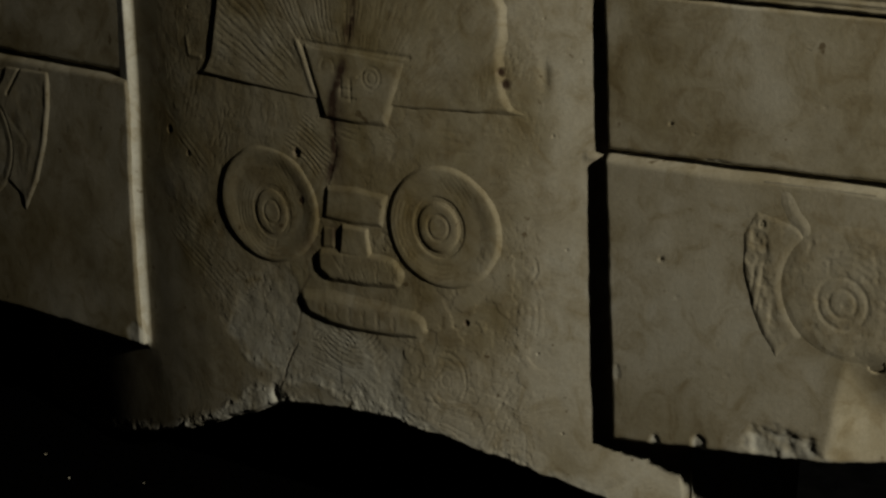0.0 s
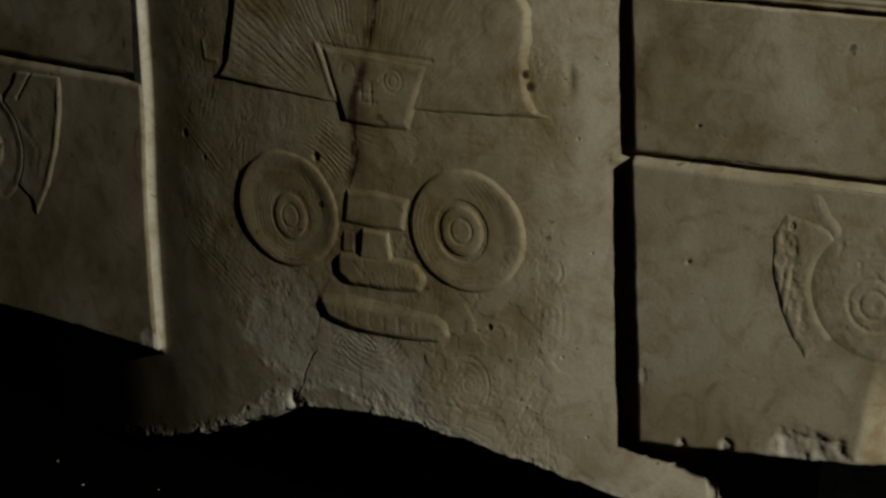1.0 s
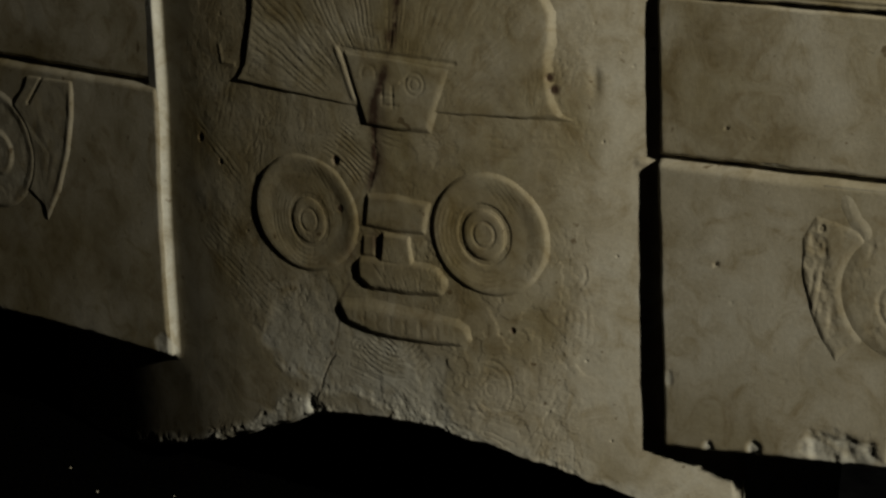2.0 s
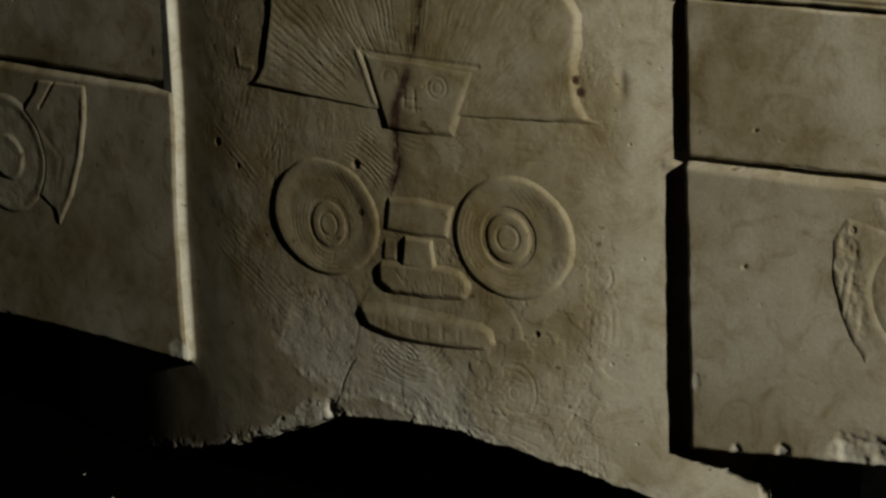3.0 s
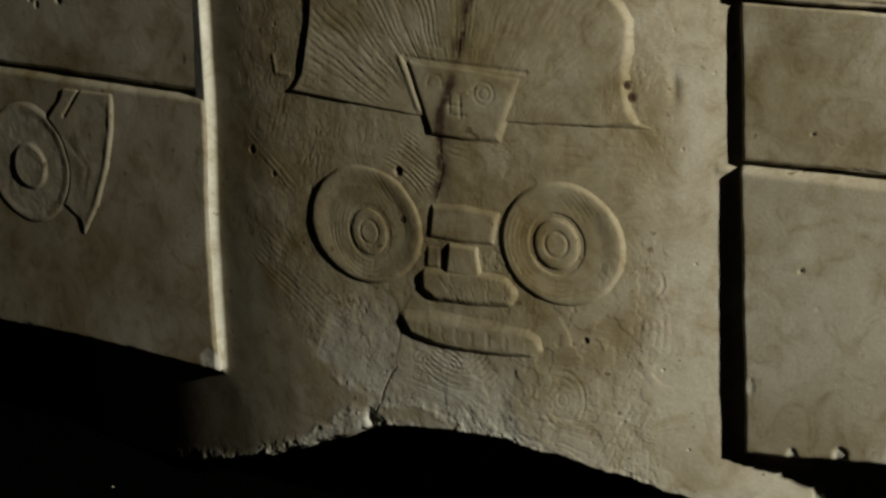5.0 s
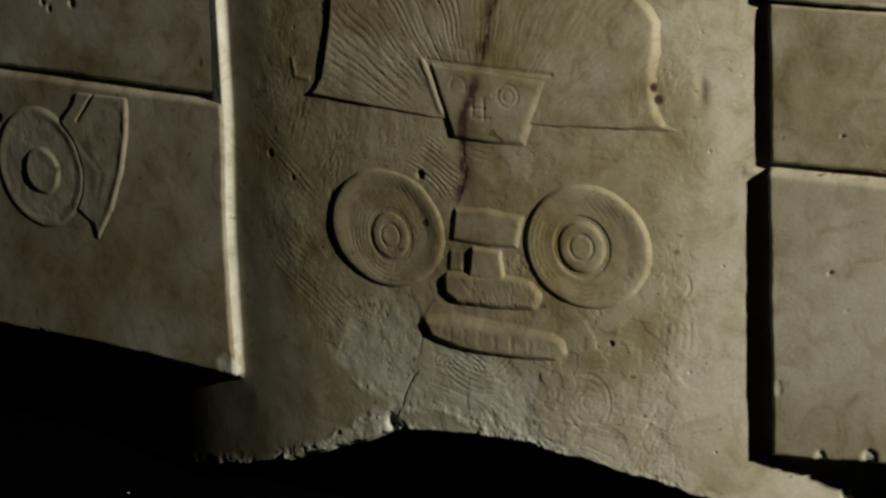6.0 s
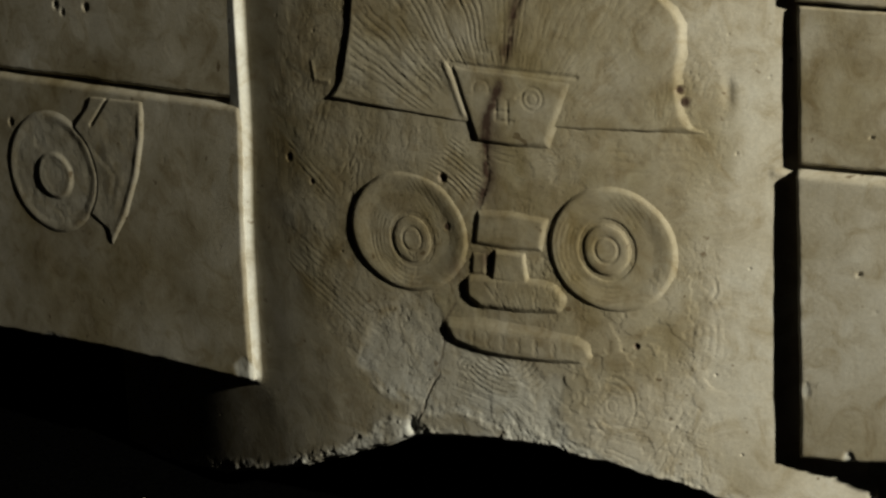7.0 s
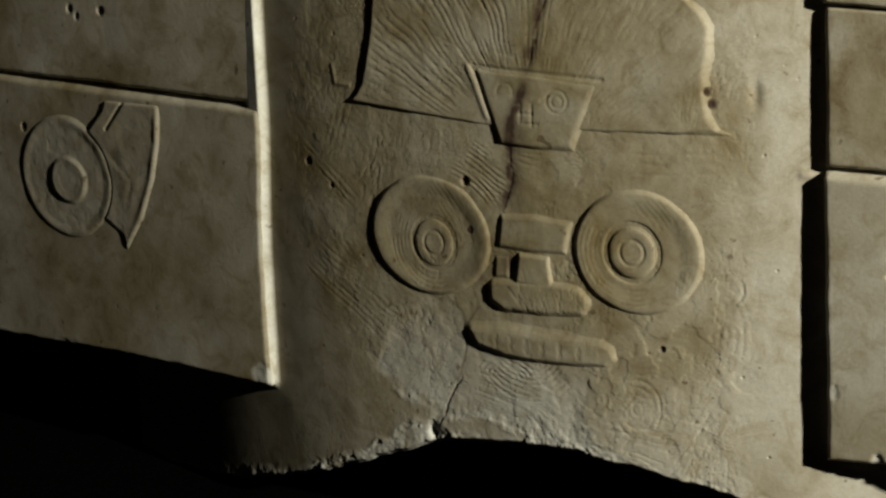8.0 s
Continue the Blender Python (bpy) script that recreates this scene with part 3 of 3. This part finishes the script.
def left_head_height(x, z):
    d = polygon_distance(x, z, [(-0.190, 1.112), (-0.117, 1.108), (-0.116, 1.085), (-0.119, 1.055), (-0.131, 1.012), (-0.152, 0.967), (-0.181, 0.926), (-0.186, 0.944), (-0.206, 0.957), (-0.25, 0.97), (-0.25, 1.03), (-0.225, 1.065), (-0.205, 1.085)])
    h = (rise(d, 0.0021, 0.0032) + 0.0008 * groove(d + 0.005, 0.004) * step(-0.19, -0.15, x) * step(1.092, 1.075, z)) * step(1.101, 1.094, z) - 0.004 * step(1.096, 1.101, z)
    h = h + 0.0006 * fbm(x, z, 0.028, 3, 301) * (h > 0.001) - 0.0018 * groove(line_distance(x, z, [(-0.168, 1.099), (-0.197, 1.066)]), 0.0018) - 0.0003 * groove(line_distance(x, z, [(-0.20, 1.04), (-0.165, 1.01), (-0.175, 0.98)]), 0.004)
    return h - 0.006 * step(-0.001, -0.006, disc_distance(x, z, -0.268, 1.004, 0.074, 0.072))


def left_eye_height(x, z):
    d = disc_distance(x, z, -0.268, 1.004, 0.074, 0.072)
    r = np.hypot(x + 0.264, (z - 1.001) * 1.05)
    ok = step(-0.002, -0.008, d)
    h = rise(d, 0.0019, 0.0038) - ok * 0.0007 * step(-0.006, -0.016, d) * step(0.024, 0.036, r)
    h = h + 0.0011 * groove(r - 0.024, 0.006) - ok * 0.0006 * groove(r - 0.030, 0.003) + 0.0006 * step(0.022, 0.016, r)
    return h + ok * 0.0004 * fbm(x, z, 0.016, 3, 305)


left_head = relief("carved_head", (-0.24, -0.10, 0.915, 1.108), left_head_height, low_left, "raised curved cheek", 0.0013, flat, brown=0.35)
relief("eye", (-0.35, -0.185, 0.925, 1.085), left_eye_height, low_left, "raised round eye with a central boss", 0.0013, flat, brown=0.4)


def right_head_height(x, z):
    d = polygon_distance(x, z, [(0.783, 1.058), (0.771, 1.036), (0.772, 1.006), (0.780, 0.975), (0.790, 0.955), (0.804, 0.934), (0.815, 0.948), (0.845, 0.965), (0.85, 1.0), (0.845, 1.03), (0.820, 1.050), (0.800, 1.056)])
    h = rise(d + 0.0015 * fbm(x, z, 0.02, 3, 313), 0.0015, 0.0036)
    h = h - 0.0028 * step(0.003, -0.012, disc_distance(x, z, 0.868, 1.000, 0.064, 0.058))
    return h + (h > 0.0008) * (0.0006 * strokes(x, z, 0.783, 1.005, 0.05, 0.010, 82, 0.0075, 311) + 0.0015 * np.minimum(fbm(x, z, 0.009, 4, 312), 0.1) * step(0.812, 0.795, x)) - pit(x, z, 0.789, 1.047, 0.003, 0.002)


def right_eye_height(x, z):
    d = disc_distance(x, z, 0.868, 1.000, 0.064, 0.058) + 0.002 * fbm(x, z, 0.03, 2, 315)
    r = np.hypot(x - 0.861, z - 0.992)
    ok = step(-0.002, -0.010, d)
    h = rise(d, 0.0013, 0.0085)
    h = h - ok * 0.0006 * (groove(r - 0.0215, 0.0016) + groove(r - 0.0120, 0.0015)) + ok * (0.00012 * arcs(x, z, 0.861, 0.992, 0.026, 0.05, 20, 130, 0.006, 317) + 0.00030 * tooling(x, z, 321))
    return h + ok * (0.0004 * fbm(x, z, 0.016, 4, 318) - 0.0011 * np.clip(fbm(x, z, 0.008, 3, 319) - 0.30, 0, 1))


def brow_height(x, z):
    d = line_distance(x, z, [(0.808, 1.084), (0.811, 1.068), (0.817, 1.057), (0.827, 1.048)])
    return 0.0010 * np.exp(-(d / 0.0070) ** 2) * step(1.084, 1.066, z) * step(0.840, 0.824, x) - 0.0003


relief("carved_head", (0.76, 0.86, 0.925, 1.068), right_head_height, low_right, "raised hatched cheek strip", 0.0013, flat, brown=0.3)
relief("eye", (0.795, 0.94, 0.935, 1.065), right_eye_height, low_right, "low round eye with rings", 0.0013, jaw_turn, brown=0.4)
relief("brow", (0.79, 0.885, 1.035, 1.084), brow_height, low_right, "thin raised brow line", 0.0013, flat, brown=0.2)


# ---- what carries it, and the dark room ----
def box(name, lo, hi, material, parent=None, bevel=0.0):
    bm = bmesh.new()
    bmesh.ops.create_cube(bm, size=1.0)
    for v in bm.verts:
        v.co = Vector([lo[k] + (v.co[k] + 0.5) * (hi[k] - lo[k]) for k in range(3)])
    if bevel:
        bmesh.ops.bevel(bm, geom=bm.edges[:], offset=bevel, segments=3, affect="EDGES")
    me = bpy.data.meshes.new(name)
    bm.to_mesh(me)
    bm.free()
    me.materials.append(material)
    ob = new(name, me)
    ob.parent = parent
    return ob


plinth = tagged(new("plinth"), "black cloth-covered plinth under the carved stone", "plinth")
box("body", (-0.89, -0.29, 0.0), (1.49, 0.33, 0.650), DARK_PAINT, plinth, 0.004)
tagged(box("cloth", (-0.9, -0.30, 0.60), (1.5, 0.34, 0.657), BLACK_CLOTH, plinth, 0.003), "black cloth cover")
for name, lo, hi in (("floor", (-4, -4, -0.1), (5, 2, 0)), ("ceiling", (-4, -4, 3.0), (5, 2, 3.1)), ("wall_north", (-4, 2, 0), (5, 2.1, 3)), ("wall_south", (-4, -4.1, 0), (5, -4, 3)),
                     ("wall_west", (-4.1, -4, 0), (-4, 2, 3)), ("wall_east", (5, -4, 0), (5.1, 2, 3))):
    tagged(box(name, lo, hi, DARK_PAINT), "dark painted " + name.split("_")[0] + " of the unlit room", name.split("_")[0], kind="structure")


def crumb(x, y, size, seed):
    bm = bmesh.new()
    bmesh.ops.create_icosphere(bm, subdivisions=2, radius=size)
    for v in bm.verts:
        v.co *= 1 + 0.35 * noise.noise(v.co * (1.3 / size) + Vector((seed, 0, 0)))
        v.co.z *= 0.7
    low = min(v.co.z for v in bm.verts)
    me = bpy.data.meshes.new("stone_crumb")
    bm.to_mesh(me)
    bm.free()
    me.materials.append(STONE)
    ob = new("stone_crumb", me)
    ob.location = (x, y, 0.657 - low)
    return tagged(ob, "small limestone crumb on the black cloth", "stone crumb", "crumbs on the plinth")


for k, (x, y, size) in enumerate(((-0.10, -0.06, 0.0012), (-0.02, -0.09, 0.0014), (0.06, -0.05, 0.0010))):
    crumb(x, y, size, k * 7.3)
